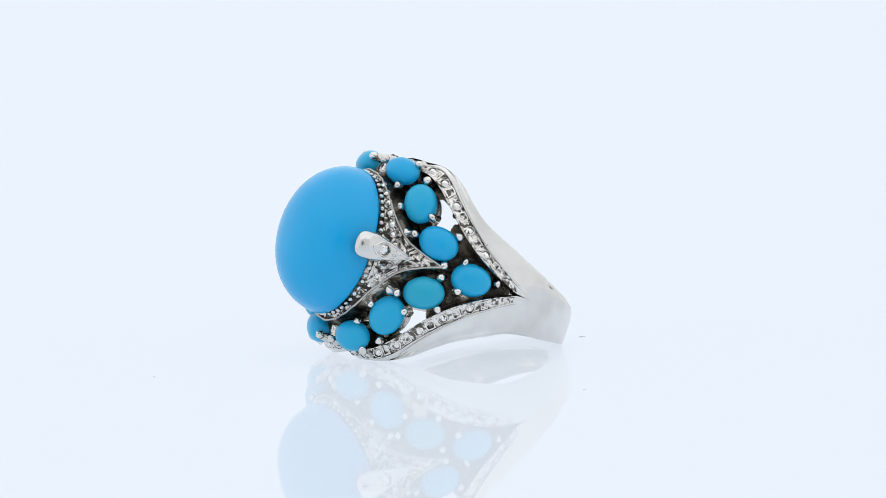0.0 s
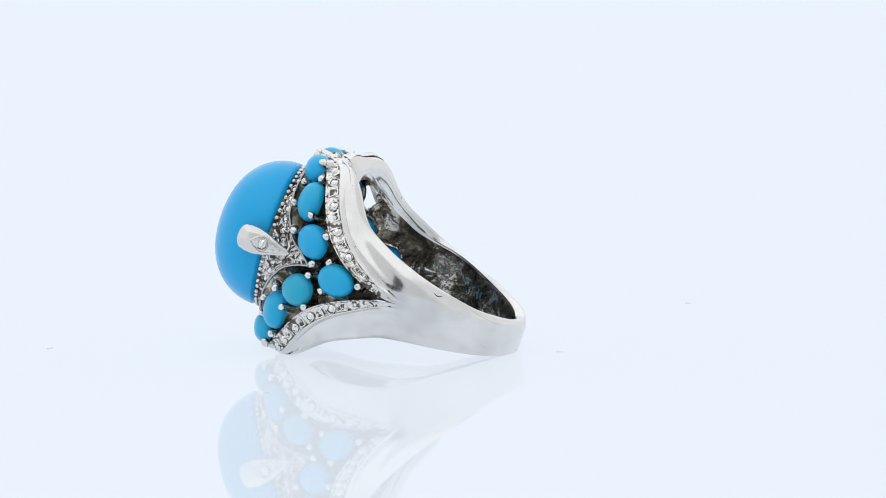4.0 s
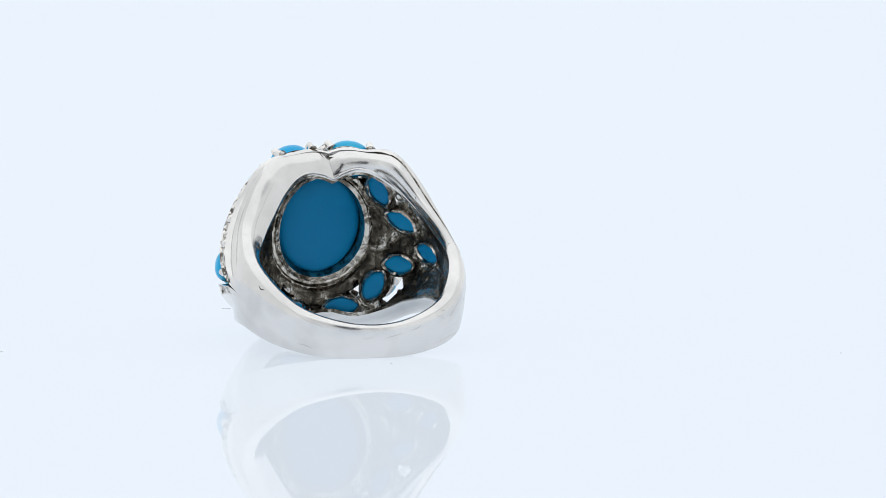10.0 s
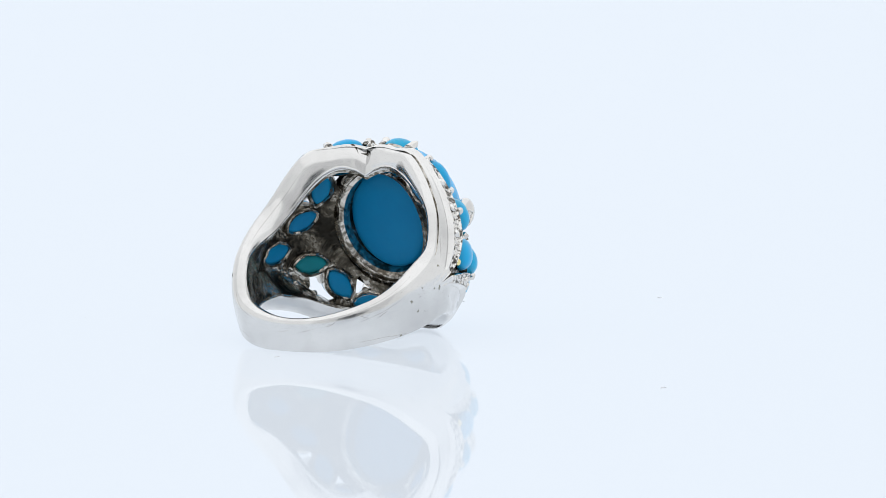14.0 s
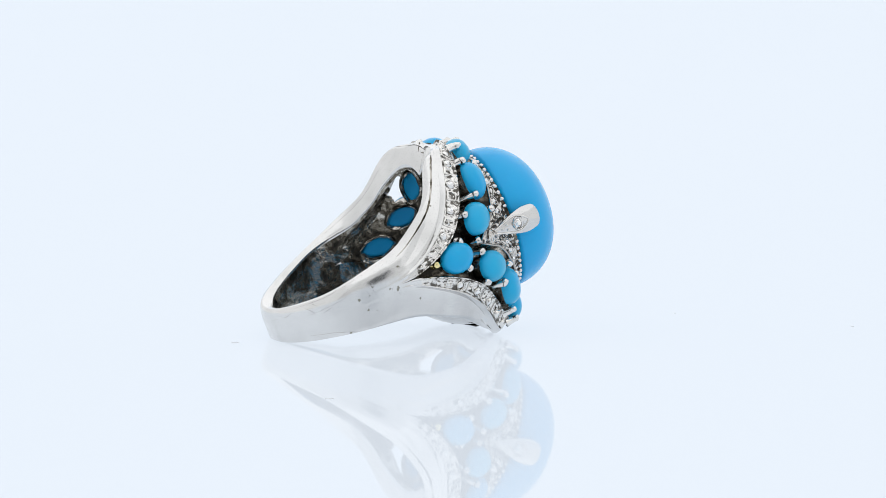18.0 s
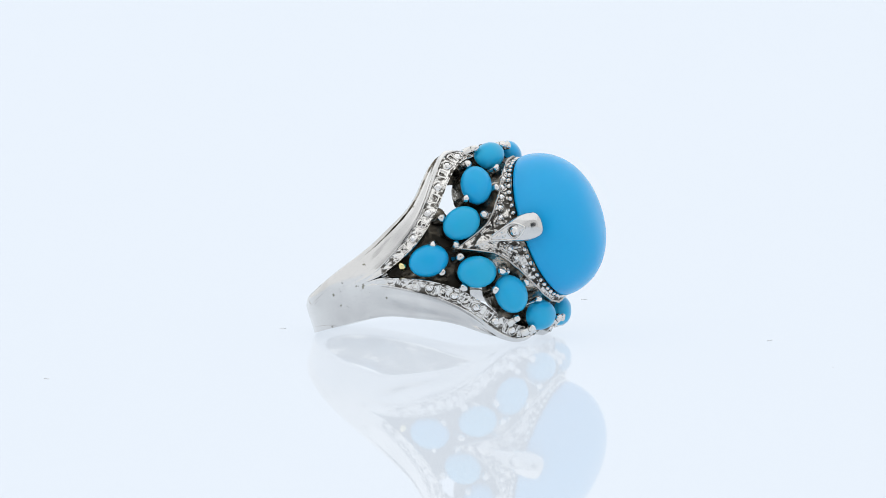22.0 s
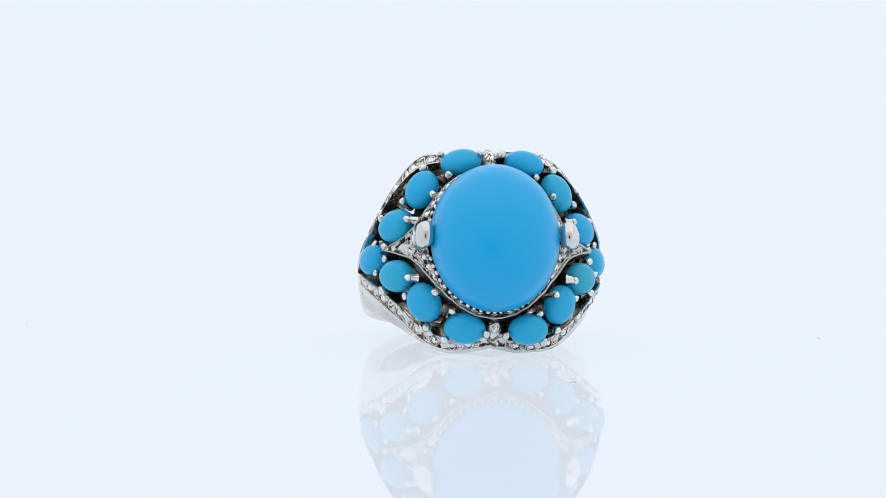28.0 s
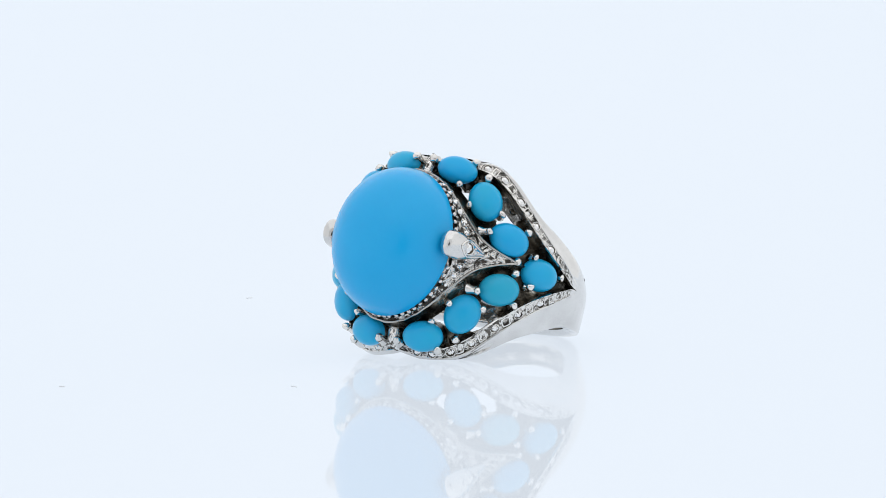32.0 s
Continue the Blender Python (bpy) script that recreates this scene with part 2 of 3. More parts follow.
def section(phi, half=1):
    """Half of the band's section at phi: inner wall, rounded lip of the hole, creased flank, hollow beside the rim, jewelled rim."""
    wi, wo, we = at(phi, W_IN), at(phi, W_OUT), at(phi, W_EDGE)
    re, ro, rh, wh, ri, bu = at(phi, R_EDGE), at(phi, R_OUT), at(phi, R_HOLE), at(phi, W_HOLE), at(phi, R_IN), at(phi, BUMP)
    lip, cant = at(phi, LIP), at(phi, CANT)
    dw, dr = raised(phi, half)
    plus = (phi + 180) % 360 > 180
    p = abs((phi + 180) % 360 - 180)
    near = math.exp(-((p - 47) / 20) ** 2) if half > 0 else 0.0
    wi, wo, we, ro, re = wi + dw, wo + dw, we + 0.8 * dw, ro + dr, re + 0.8 * dr - 0.35 * near
    lean = math.exp(-((p - 150) / 22) ** 2)
    if plus:
        ro, re = ro + 0.18 * lean, re + (0.18 if half > 0 else 0.32) * lean
    else:
        re += (-0.15 if half > 0 else 0.28) * lean
    swell = 1.0
    if half < 0:
        wh += 0.4 * max(0.0, 1 - p / 8)
        rh += 0.7 * max(0.0, 1 - p / 80)
        re += 0.3 * max(0.0, min(1.0, (p - 95) / 30))
        we -= 0.28 * math.exp(-((p - 22) / 17) ** 2) + (0.0 if plus else 0.28 * math.exp(-((p - 50) / 20) ** 2))
    elif plus:
        rh -= 0.30 * math.exp(-((p - 66) / 34) ** 2)
        we -= 0.2 * math.exp(-((p - 118) / 28) ** 2) + 0.42 * math.exp(-((p - 66) / 21) ** 2)
        re -= 0.6 * math.exp(-((p - 100) / 32) ** 2)
        swell -= 0.6 * math.exp(-((p - 70) / 32) ** 2)
    else:
        rh += 0.75 * math.exp(-((p - 62) / 36) ** 2)
        we -= 0.3 * math.exp(-((p - 32) / 13) ** 2) + 0.6 * math.exp(-((p - 108) / 34) ** 2) + 0.38 * math.exp(-((p - 62) / 19) ** 2)
        re -= 0.35 * math.exp(-((p - 92) / 28) ** 2)
        swell += 0.6 * math.exp(-((p - 38) / 20) ** 2) - 0.5 * math.exp(-((p - 100) / 30) ** 2)
    pts = [(ri, wi)]
    wall = wh - 0.55
    for k in (0.3, 0.65):
        pts.append((ri + (rh + 0.12 - ri) * k * k, wi + (wall - wi) * k))
    pts += [(rh + 0.14, wall), (rh + 0.02, wh - 0.22)]
    er, ew = re - rh, we - wh
    n = hypot(er, ew)
    for k, h in FLANK:
        h = h * lip * swell * min(1.2, n / 2.4) + 0.10 * (1 - lip) * sin(pi * k)
        pts.append((rh + er * k - ew / n * h, wh + ew * k + er / n * h))
    gr, gw = ro - 0.28 * bu - 0.02 - cant, wo + 0.12
    for k in (0.06, 0.16, 0.30, 0.45, 0.58, 0.68, 0.76, 0.84, 0.93):
        dig = 0.32 * bu * sin(pi * k) ** 2 + 0.10 * math.exp(-((p - 90) / 9) ** 2 - ((k - 0.63) / 0.11) ** 2)
        pts.append((re + (gr - re) * sqrt(1 - (1 - k) ** 2) - dig, we + (gw - we) * k))
    pts.append((gr, gw))
    t = min(0.22, (wo - wi) * 0.25)
    lo, hi = ro - cant, ro + min(cant, 0.45) * 0.5
    pts += [(lo + 0.10 * bu, wo), (lo + 0.26 * bu, wo - t * 0.35), (lo + 0.26 * bu, wo - t * 0.8), (lo + 0.09 * bu, wo - t),
            (hi + 0.03 * bu, wi + t), (hi + 0.22 * bu, wi + t * 0.8), (hi + 0.26 * bu, wi + t * 0.35), (hi + 0.10 * bu, wi)]
    pts.append((ri, wi))
    return pts


def band_place(phi, half, k, r, w):
    """Where the k-th point of the section lies, with the band's slight lopsidedness."""
    sk = at(phi, SKEW)
    x, y, z = polar(phi, r, half * w + at(phi, SHIFT))
    ease = 0.5 + 0.5 * cos(pi * min(1.0, max(0.0, (k - 7) / 10)))
    return Vector((x, y + sk + (min(sk, -0.25) - sk) * (ease if half > 0 and k > 2 else 0.0), z))


def build_band(ring):
    verts, faces, slots = [], [], []
    steps = 360
    for half in (1, -1):
        base = len(verts)
        m = len(section(0))
        for i in range(steps):
            phi = i * 360 / steps
            verts += [lay(band_place(phi, half, k, r, w)) for k, (r, w) in enumerate(section(phi, half))]
        for i in range(steps):
            p = abs((i * 360 / steps + 180) % 360 - 180)
            for k in range(m - 1):
                if k == m - 2 and p > 96:
                    continue
                a, b = base + i * m + k, base + ((i + 1) % steps) * m + k
                faces.append((a, b, b + 1, a + 1))
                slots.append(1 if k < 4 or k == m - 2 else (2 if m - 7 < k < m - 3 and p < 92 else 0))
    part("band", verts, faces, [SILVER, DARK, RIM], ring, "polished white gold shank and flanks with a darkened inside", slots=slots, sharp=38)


def band_point(phi, half, f):
    """A place on the band's skin; f counts along the section and may lie between two of its points."""
    pts = section(phi, half)
    k = int(f)
    a, b = (band_place(phi, half, q, *pts[q]) for q in (k, k + 1))
    return a.lerp(b, f - k)


# half, then (phi, place along the section) from end to end, and the half width; folds first, then scratches
CREASES = [(1, ((-26, 19.2), (-34, 18.7), (-38, 17.9), (-48, 18.0), (-60, 18.2), (-72, 18.4), (-84, 18.6), (-98, 18.6)), 0.115),
           (1, ((11.0, 15.6), (8.5, 14.6), (5.2, 12.2)), 0.10),
           (1, ((120, 18.2), (117.5, 18.9), (115.5, 18.6)), 0.05)]
SCRATCHES = [(1, ((-170, 22.5), (-174, 24.0), (-177, 25.0)), 0.026), (1, ((177, 23.0), (174, 25.2), (172, 24.6)), 0.022),
             (1, ((-151, 19.0), (-148, 21.0), (-145.5, 23.5)), 0.03), (1, ((-147, 18.2), (-144, 19.6)), 0.025), (-1, ((150, 20.5), (146, 21.4), (143, 21.0)), 0.022),
             (1, ((-120, 16.0), (-136, 17.2), (-158, 18.2)), 0.018), (1, ((-128, 21.5), (-141, 23.2), (-150, 24.6)), 0.02),
             (1, ((-40, 10.5), (-58, 11.2), (-80, 11.6)), 0.016), (1, ((48, 12.0), (70, 12.6), (98, 12.4)), 0.018),
             (1, ((132, 17.0), (146, 19.2), (156, 20.0)), 0.02), (-1, ((-128, 17.0), (-140, 18.8), (-152, 19.4)), 0.02),
             (1, ((-160, 20.0), (-162.5, 21.6), (-166, 22.2)), 0.028), (1, ((-136, 24.0), (-139, 24.8), (-141, 26.0)), 0.03)]


def build_creases(ring):
    """Thin dark folds in the casting."""
    for n, (half, stops, wide) in enumerate(CREASES + SCRATCHES):
        fold = n < len(CREASES)
        pts = []
        for (p0, f0), (p1, f1) in zip(stops, stops[1:]):
            n = max(3, int(abs(p1 - p0) / 1.5))
            pts += [band_point(p0 + (p1 - p0) * i / n, half, f0 + (f1 - f0) * i / n) for i in range(n)]
        pts.append(band_point(stops[-1][0], half, stops[-1][1]))
        n = len(pts) - 1
        radii = [wide * (0.25 + 0.75 * sqrt(max(0.0, sin(pi * i / n)))) * (0.8 + 0.3 * noise.noise(p * 1.3)) for i, p in enumerate(pts)]
        v, f = tube(pts, radii, 8)
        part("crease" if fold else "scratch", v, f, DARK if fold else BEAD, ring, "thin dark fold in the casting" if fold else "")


BULGE = [1.7, 1.65, 1.5, 1.35, 1.0, 0.6, 0.3, 0.15, 0, 0, 0, 0, 0, 0, 0]


def plate_radius(phi, w=0.0):
    """The pierced plate is domed: it stands out furthest half-way between its two rims."""
    k = min(1.0, abs(w) / (at(phi, W_IN) + 0.3))
    return at(phi, R_OUT) - 0.65 + at(phi, BULGE) * (1 - k * k)


def thick_sheet(point, nu, nv, keep, depth):
    """A sheet of cells with thickness: point(i, j, d) gives a place d below the face."""
    verts, faces, ids, slots = [], [], {}, []

    def vid(i, j, d):
        if (i, j, d) not in ids:
            ids[(i, j, d)] = len(verts)
            verts.append(lay(point(i, j, depth * d)))
        return ids[(i, j, d)]
    kept = {(i, j) for i in range(nu) for j in range(nv) if keep(i, j)}
    for i in range(nu):
        for j in range(nv):
            if (i, j) not in kept:
                continue
            q = [(i, j), (i + 1, j), (i + 1, j + 1), (i, j + 1)]
            faces.append([vid(a, b, 0) for a, b in q])
            faces.append([vid(a, b, 1) for a, b in reversed(q)])
            slots += [1, 0]
            for (di, dj), (a, b) in (((0, -1), (0, 1)), ((1, 0), (1, 2)), ((0, 1), (2, 3)), ((-1, 0), (3, 0))):
                ii, jj = i + di, j + dj
                if (ii, jj) not in kept:
                    faces.append([vid(*q[a], 0), vid(*q[a], 1), vid(*q[b], 1), vid(*q[b], 0)])
                    slots.append(0)
    return verts, faces, slots


# phi, radius, w, turn in the surface, half length, half width, tip
STONES = [(16.2, 10.55, 7.9, -6, 2.0, 1.32, 0.32), (34.3, 11.05, 5.4, 116, 1.95, 1.6, 0.16),
          (48.5, 11.25, 2.35, -14, 1.98, 1.55, 0.06), (68.0, 10.85, 0.0, 0, 1.95, 1.55, 0.0)]
STONES_LOW = [(16.2, 10.6, 7.82, -6, 2.0, 1.48, 0.32), (34.3, 11.1, 5.22, 116, 1.98, 1.66, 0.16)]
PRONGS = [(20.5, 11.95, 6.5), (33.5, 11.3, 7.6), (42.5, 12.0, 4.5), (27.5, 12.55, 4.65), (40, 12.6, 2.6),
          (56.5, 11.85, 3.4), (54, 12.0, 0.62), (63.3, 11.75, 1.3), (80, 11.55, 0.35), (5, 11.5, 8.6), (25.5, 11.05, 8.85)]


GAPS = [(46.5, 5.05, 2.3, 2.2), (22.5, 5.75, 1.1, 1.0)]


def small_stones():
    """Each small stone's side, half, table phi, radius, w, turn, half axes, tip and how far it is raised."""
    for side in (1, -1):
        for half in (1, -1):
            for phi, r, w, g, a, b, tip in STONES if half > 0 else STONES_LOW + STONES[2:3]:
                lift = 0.3 if side < 0 and 20 < phi < 60 else (0.15 if side < 0 else 0.0)
                yield (side, half, phi, side * (phi - 4.3 * lift), r + lift, half * w + (0.5 * lift if half > 0 else 0.2 * lift),
                       g * side * half, a, b, tip * half, lift)


def build_plate(ring):
    nu, nv = 420, 200
    stones = list(small_stones())

    def place(i, j):
        phi = -90 + i * 180 / nu
        k = j / nv * 2 - 1
        return phi, k * (at(phi, W_IN) + 0.25 + raised(phi, k)[0])

    def keep(i, j):
        phi, w = place(i + 0.5, j + 0.5)
        r = plate_radius(phi, w)
        v = r * sin(radians(phi))
        if ((v - 0.1) / 5.3) ** 2 + ((w - 0.5) / 6.2) ** 2 < 1:
            return False
        for gp, gw, a, b in GAPS:
            d = (abs(phi) - gp) * r * pi / 180
            e = abs(w) - gw
            if abs(d) / a + abs(e) / b < 1 + 0.25 * sin(3 * atan2(e, d)):
                return False
        for side, half, table, sp, sr, sw, g, a, b, tip, lift in stones:
            d, e = (phi - sp) * r * pi / 180 - (0.28 if table < 20 else 0.0), w - sw
            if abs(d) > 2.2 or abs(e) > 2.2:
                continue
            g2 = radians(g)
            x, y = (d * cos(g2) + e * sin(g2)) / a, (e * cos(g2) - d * sin(g2)) / b
            x /= 0.93
            if abs(x) < 1 and abs(y) < 0.64 * (1 - x * x) ** 0.7:
                return False
        return True

    def point(i, j, d):
        phi, w = place(i, j)
        if d > 0:       # the inside was never finished
            d += 0.10 * noise.noise(Vector((phi * 0.22, w * 1.25, 3.0))) + 0.06 * noise.noise(Vector((phi * 0.6, w * 3.2, 7.0)))
        return polar(phi, plate_radius(phi, w) - d, w)
    v, f, slots = thick_sheet(point, nu, nv, keep, 0.8)
    # slot 1, the outer face, carries the painted shade
    part("shield_plate", v, f, [DARK, SHADED_DARK], ring, "pierced darkened metal plate behind the stones", slots=slots, sharp=40)


def frame_at(phi, r, w, gamma, tip=0.0):
    """Centre, two axes in the surface and the outward normal."""
    a = radians(phi)
    c = Vector(polar(phi, r, w))
    n = Vector((cos(a) * cos(tip), sin(a) * cos(tip), sin(tip)))
    ph = Vector((-sin(a), cos(a), 0))
    wv = n.cross(ph)
    g = radians(gamma)
    return c, ph * cos(g) + wv * sin(g), wv * cos(g) - ph * sin(g), n


def dome(c, x, y, n, a, b, up, down, rings=12, segs=32, power=1.0):
    """An oval cabochon: domed by up above its girdle, and by down below."""
    verts, faces = [], []
    for i in range(rings + 1):
        t = -pi / 2 + pi * i / rings
        h = sin(t) * (up if t > 0 else down)
        k = cos(t) ** power
        for j in range(segs):
            s = 2 * pi * j / segs
            verts.append(lay(c + x * (a * k * cos(s)) + y * (b * k * sin(s)) + n * h))
    for i in range(rings):
        for j in range(segs):
            k = (j + 1) % segs
            faces.append((i * segs + j, i * segs + k, (i + 1) * segs + k, (i + 1) * segs + j))
    return verts, faces


def tube(path, radii, segs=10, flat=None, side=None):
    """A rounded bar along path; flat: thickness against width, side: the width's direction."""
    verts, faces = [], []
    n = len(path)
    for i, p in enumerate(path):
        d = (path[min(i + 1, n - 1)] - path[max(i - 1, 0)]).normalized()
        s = side or (Vector((0, 0, 1)) if abs(d.z) < 0.9 else Vector((1, 0, 0)))
        x = d.cross(s).normalized()
        y = x.cross(d).normalized()
        for j in range(segs):
            t = 2 * pi * j / segs
            verts.append(lay(p + x * (radii[i] * (flat[i] if flat else 1) * cos(t)) + y * (radii[i] * sin(t))))
    for i in range(n - 1):
        for j in range(segs):
            k = (j + 1) % segs
            faces.append((i * segs + j, i * segs + k, (i + 1) * segs + k, (i + 1) * segs + j))
    faces.append(list(range(segs)))
    faces.append(list(range((n - 1) * segs, n * segs)))
    return verts, faces


def uneven(v, reach, scale):
    """Hand-made: no two alike."""
    out = []
    for p in v:
        q = Vector(p) * 1000
        out.append(tuple((q + noise.noise_vector(q * scale) * reach) / 1000))
    return out


def round_bar(a, b, r, head, segs=8):
    """A prong: a thin post that ends in a round grain."""
    d = (b - a)
    length = d.length
    d.normalize()
    path, radii = [a, a.lerp(b, 0.3)], [r * 1.5, r * 1.15]
    start = length - head
    path.append(a + d * (start - head * 0.6))
    radii.append(r * 1.12)
    for k in range(7):
        t = -pi / 2 * 0.7 + (pi / 2 * 1.7 - 0.12) * k / 6
        path.append(a + d * (start + head * sin(t)))
        radii.append(head * cos(t))
    return tube(path, radii, segs)


def pointed_rows(c, x, y, n, phi, a, b, rows, segs):
    """Rings round n; each row: share of a, share of b, height, how pointed its ends are, and how far it follows the plate's curve."""
    ph = Vector((-sin(radians(phi)), cos(radians(phi)), 0))
    out = []
    for fa, fb, h, sharp_end, bend in rows:
        for j in range(segs):
            t = 2 * pi * j / segs
            o = x * (a * fa * cos(t)) + y * (b * fb * sin(t) * abs(sin(t)) ** sharp_end)
            out.append(lay(c + o + n * (h - bend * (o.dot(ph) ** 2 / 20 + o.z * o.z / 45))))
    return out


def build_stone(c, x, y, n, phi, a, b, back):
    """An oval cabochon whose underside narrows to the pointed window behind it."""
    rows = []
    for i in range(8):
        t = pi / 2 * (1 - i / 8)
        rows.append((max(0.012, cos(t)) ** 0.8, max(0.012, cos(t)) ** 0.8, 1.25 * sin(t), 0.0, 0.0))
    rows += [(1.0, 1.0, 0.0, 0.0, 0.0), (0.97, 0.97, -0.25, 0.0, 0.0), (0.90, 0.72, 0.55 - back, 0.25, 0.6), (0.82, 0.56, 0.10 - back, 0.42, 1.0),
             (0.76, 0.50, 0.03 - back, 0.42, 1.0), (0.5, 0.33, -0.01 - back, 0.35, 1.0), (0.02, 0.02, -0.02 - back, 0.0, 1.0)]
    segs = 36
    v = pointed_rows(c, x, y, n, phi, a, b, rows, segs)
    f = [(i * segs + j, i * segs + (j + 1) % segs, (i + 1) * segs + (j + 1) % segs, (i + 1) * segs + j) for i in range(len(rows) - 1) for j in range(segs)]
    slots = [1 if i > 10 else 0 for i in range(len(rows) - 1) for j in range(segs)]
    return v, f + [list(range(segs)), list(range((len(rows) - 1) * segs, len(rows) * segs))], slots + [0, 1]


def build_seat(c, x, y, n, phi, a, b, back):
    rows = ((0.80, 0.80, -0.5, 0.0, 0.0), (0.97, 0.97, -0.25, 0.0, 0.0), (0.93, 0.92, 0.4 - back, 0.0, 0.8), (1.02, 0.84, 0.04 - back, 0.2, 1.0),
            (1.0, 0.72, -0.04 - back, 0.38, 1.0), (0.92, 0.64, -0.16 - back, 0.42, 1.0), (0.82, 0.56, 0.0 - back, 0.42, 1.0))
    segs = 36
    v = pointed_rows(c, x, y, n, phi, a, b, rows, segs)
    for i in range(4 * segs, 6 * segs):         # the rim is hand-cut
        v[i] = uneven(v[i:i + 1], 0.17, 1.5)[0]
    f, slots = [], []
    for k in range(7):
        q = (k + 1) % 7
        for j in range(segs):
            f.append((k * segs + j, k * segs + (j + 1) % segs, q * segs + (j + 1) % segs, q * segs + j))
            slots.append(1 if k in (4, 5) else 0)
    return v, f, slots


def build_small_stones(ring):
    for side, half, table, phi, r, w, g, a, b, tip, lift in small_stones():
        c, x, y, n = frame_at(phi, r, w, g, tip)
        if table < 20:
            c.y += 0.28
        back = r - plate_radius(phi, w) + 0.88
        a, b = a * 0.975, b * 0.975
        v, f, slots = build_stone(c, x, y, n, phi, a, b, back)
        green = side > 0 and half < 0 and table == 48.5
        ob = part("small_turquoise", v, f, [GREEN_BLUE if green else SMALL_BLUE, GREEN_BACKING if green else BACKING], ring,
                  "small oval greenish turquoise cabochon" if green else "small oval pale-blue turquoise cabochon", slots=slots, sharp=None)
        v, f, slots = build_seat(c, x, y, n, phi, a, b, back)
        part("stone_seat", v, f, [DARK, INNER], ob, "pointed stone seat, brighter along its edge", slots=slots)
    for side in (1, -1):
        for half in (1, -1):
            if side > 0:
                n = Vector((cos(0.35), 0, half * sin(0.35)))
                v, f = dome(Vector((10.05, 0.15, half * 8.0)), Vector((0, 1, 0)), n.cross(Vector((0, 1, 0))), n, 0.72, 1.4, 0.62, 1.2, 10, 24)
                part("bridge", uneven(v, 0.16, 1.2), f, RIM, ring, "small engraved metal bridge between two stones")
            for phi, r, w in PRONGS:
                if phi == 80 and half < 0:
                    continue
                lift = 0.25 if side < 0 and phi < 60 else 0.0
                if phi == 40 and half < 0:
                    w = 3.05
                tipv = Vector(polar(side * (phi - 4.0 * lift), r + lift, half * w + 0.5 * lift))
                if phi < 30:
                    tipv.y += 0.2
                near = min(STONES, key=lambda q: hypot((q[0] - phi) * 0.19, q[2] - w))
                away = Vector(((phi - near[0]) * 0.19, w - near[2], 0)).normalized() * 0.18
                fp, fw = phi + away.x / 0.19, w + away.y
                foot = Vector(polar(side * fp, plate_radius(fp, fw) + 0.2, half * fw))
                stout = w > 7
                if phi == 40:
                    foot = Vector(polar(side * 34.5, r - 0.6, half * (w - 0.1)))
                if stout:
                    foot = Vector(polar(side * phi, r - 1.15, half * (w + 0.02)))
                v, f = round_bar(foot, tipv, 0.33 if stout or phi == 40 else 0.28, 0.38, 12)
                v = uneven(v, 0.13, 1.9)
                if phi == 80 and side < 0:
                    part("prong", v, f, GOLD, ring, "yellowed round prong tip")
                else:
                    part("prong", v, f, PRONG, ring)


COLLAR_AT = [0.0, 0.082, 0.18, 0.34, 0.55, 0.778, 1.036, 1.334, 1.571]
COLLAR_U = [7.0, 8.6, 9.75, 10.5, 11.05, 11.35, 11.5, 11.6, 11.65]
COLLAR_V = [9.8, 8.1, 7.25, 6.4, 5.5, 4.45, 3.15, 1.4, 0.0]
COLLAR_W = [0.0, 0.75, 1.4, 2.42, 3.65, 4.8, 5.9, 6.75, 7.0]


def quarter(al):
    """The angle folded into one quarter, with the signs of its two axes."""
    return atan2(abs(sin(al)), abs(cos(al))), 1 if cos(al) >= 0 else -1, 1 if sin(al) >= 0 else -1


def collar_edge(al):
    q, a, b = quarter(al)
    return Vector((lut(q, COLLAR_AT, COLLAR_U), a * lut(q, COLLAR_AT, COLLAR_V), b * lut(q, COLLAR_AT, COLLAR_W) * (1.0 if b > 0 else 1.07) + 0.35))


def collar_top(al):
    return Vector((12.3, 5.82 * cos(al), 6.58 * sin(al) + 0.2))


def collar_face(al, k):
    """A place on the collar between the beaded groove (0) and its wire edge (1), slightly hollow, with a ridge half-way."""
    t, e = collar_top(al), collar_edge(al)
    n = e - t
    wide = n.length
    a = t + n * min(0.5, 0.6 * wide) / wide
    p = a.lerp(e, k)
    p.x -= 0.22 * sin(pi * k) * min(1.0, wide / 2.5)
    return p


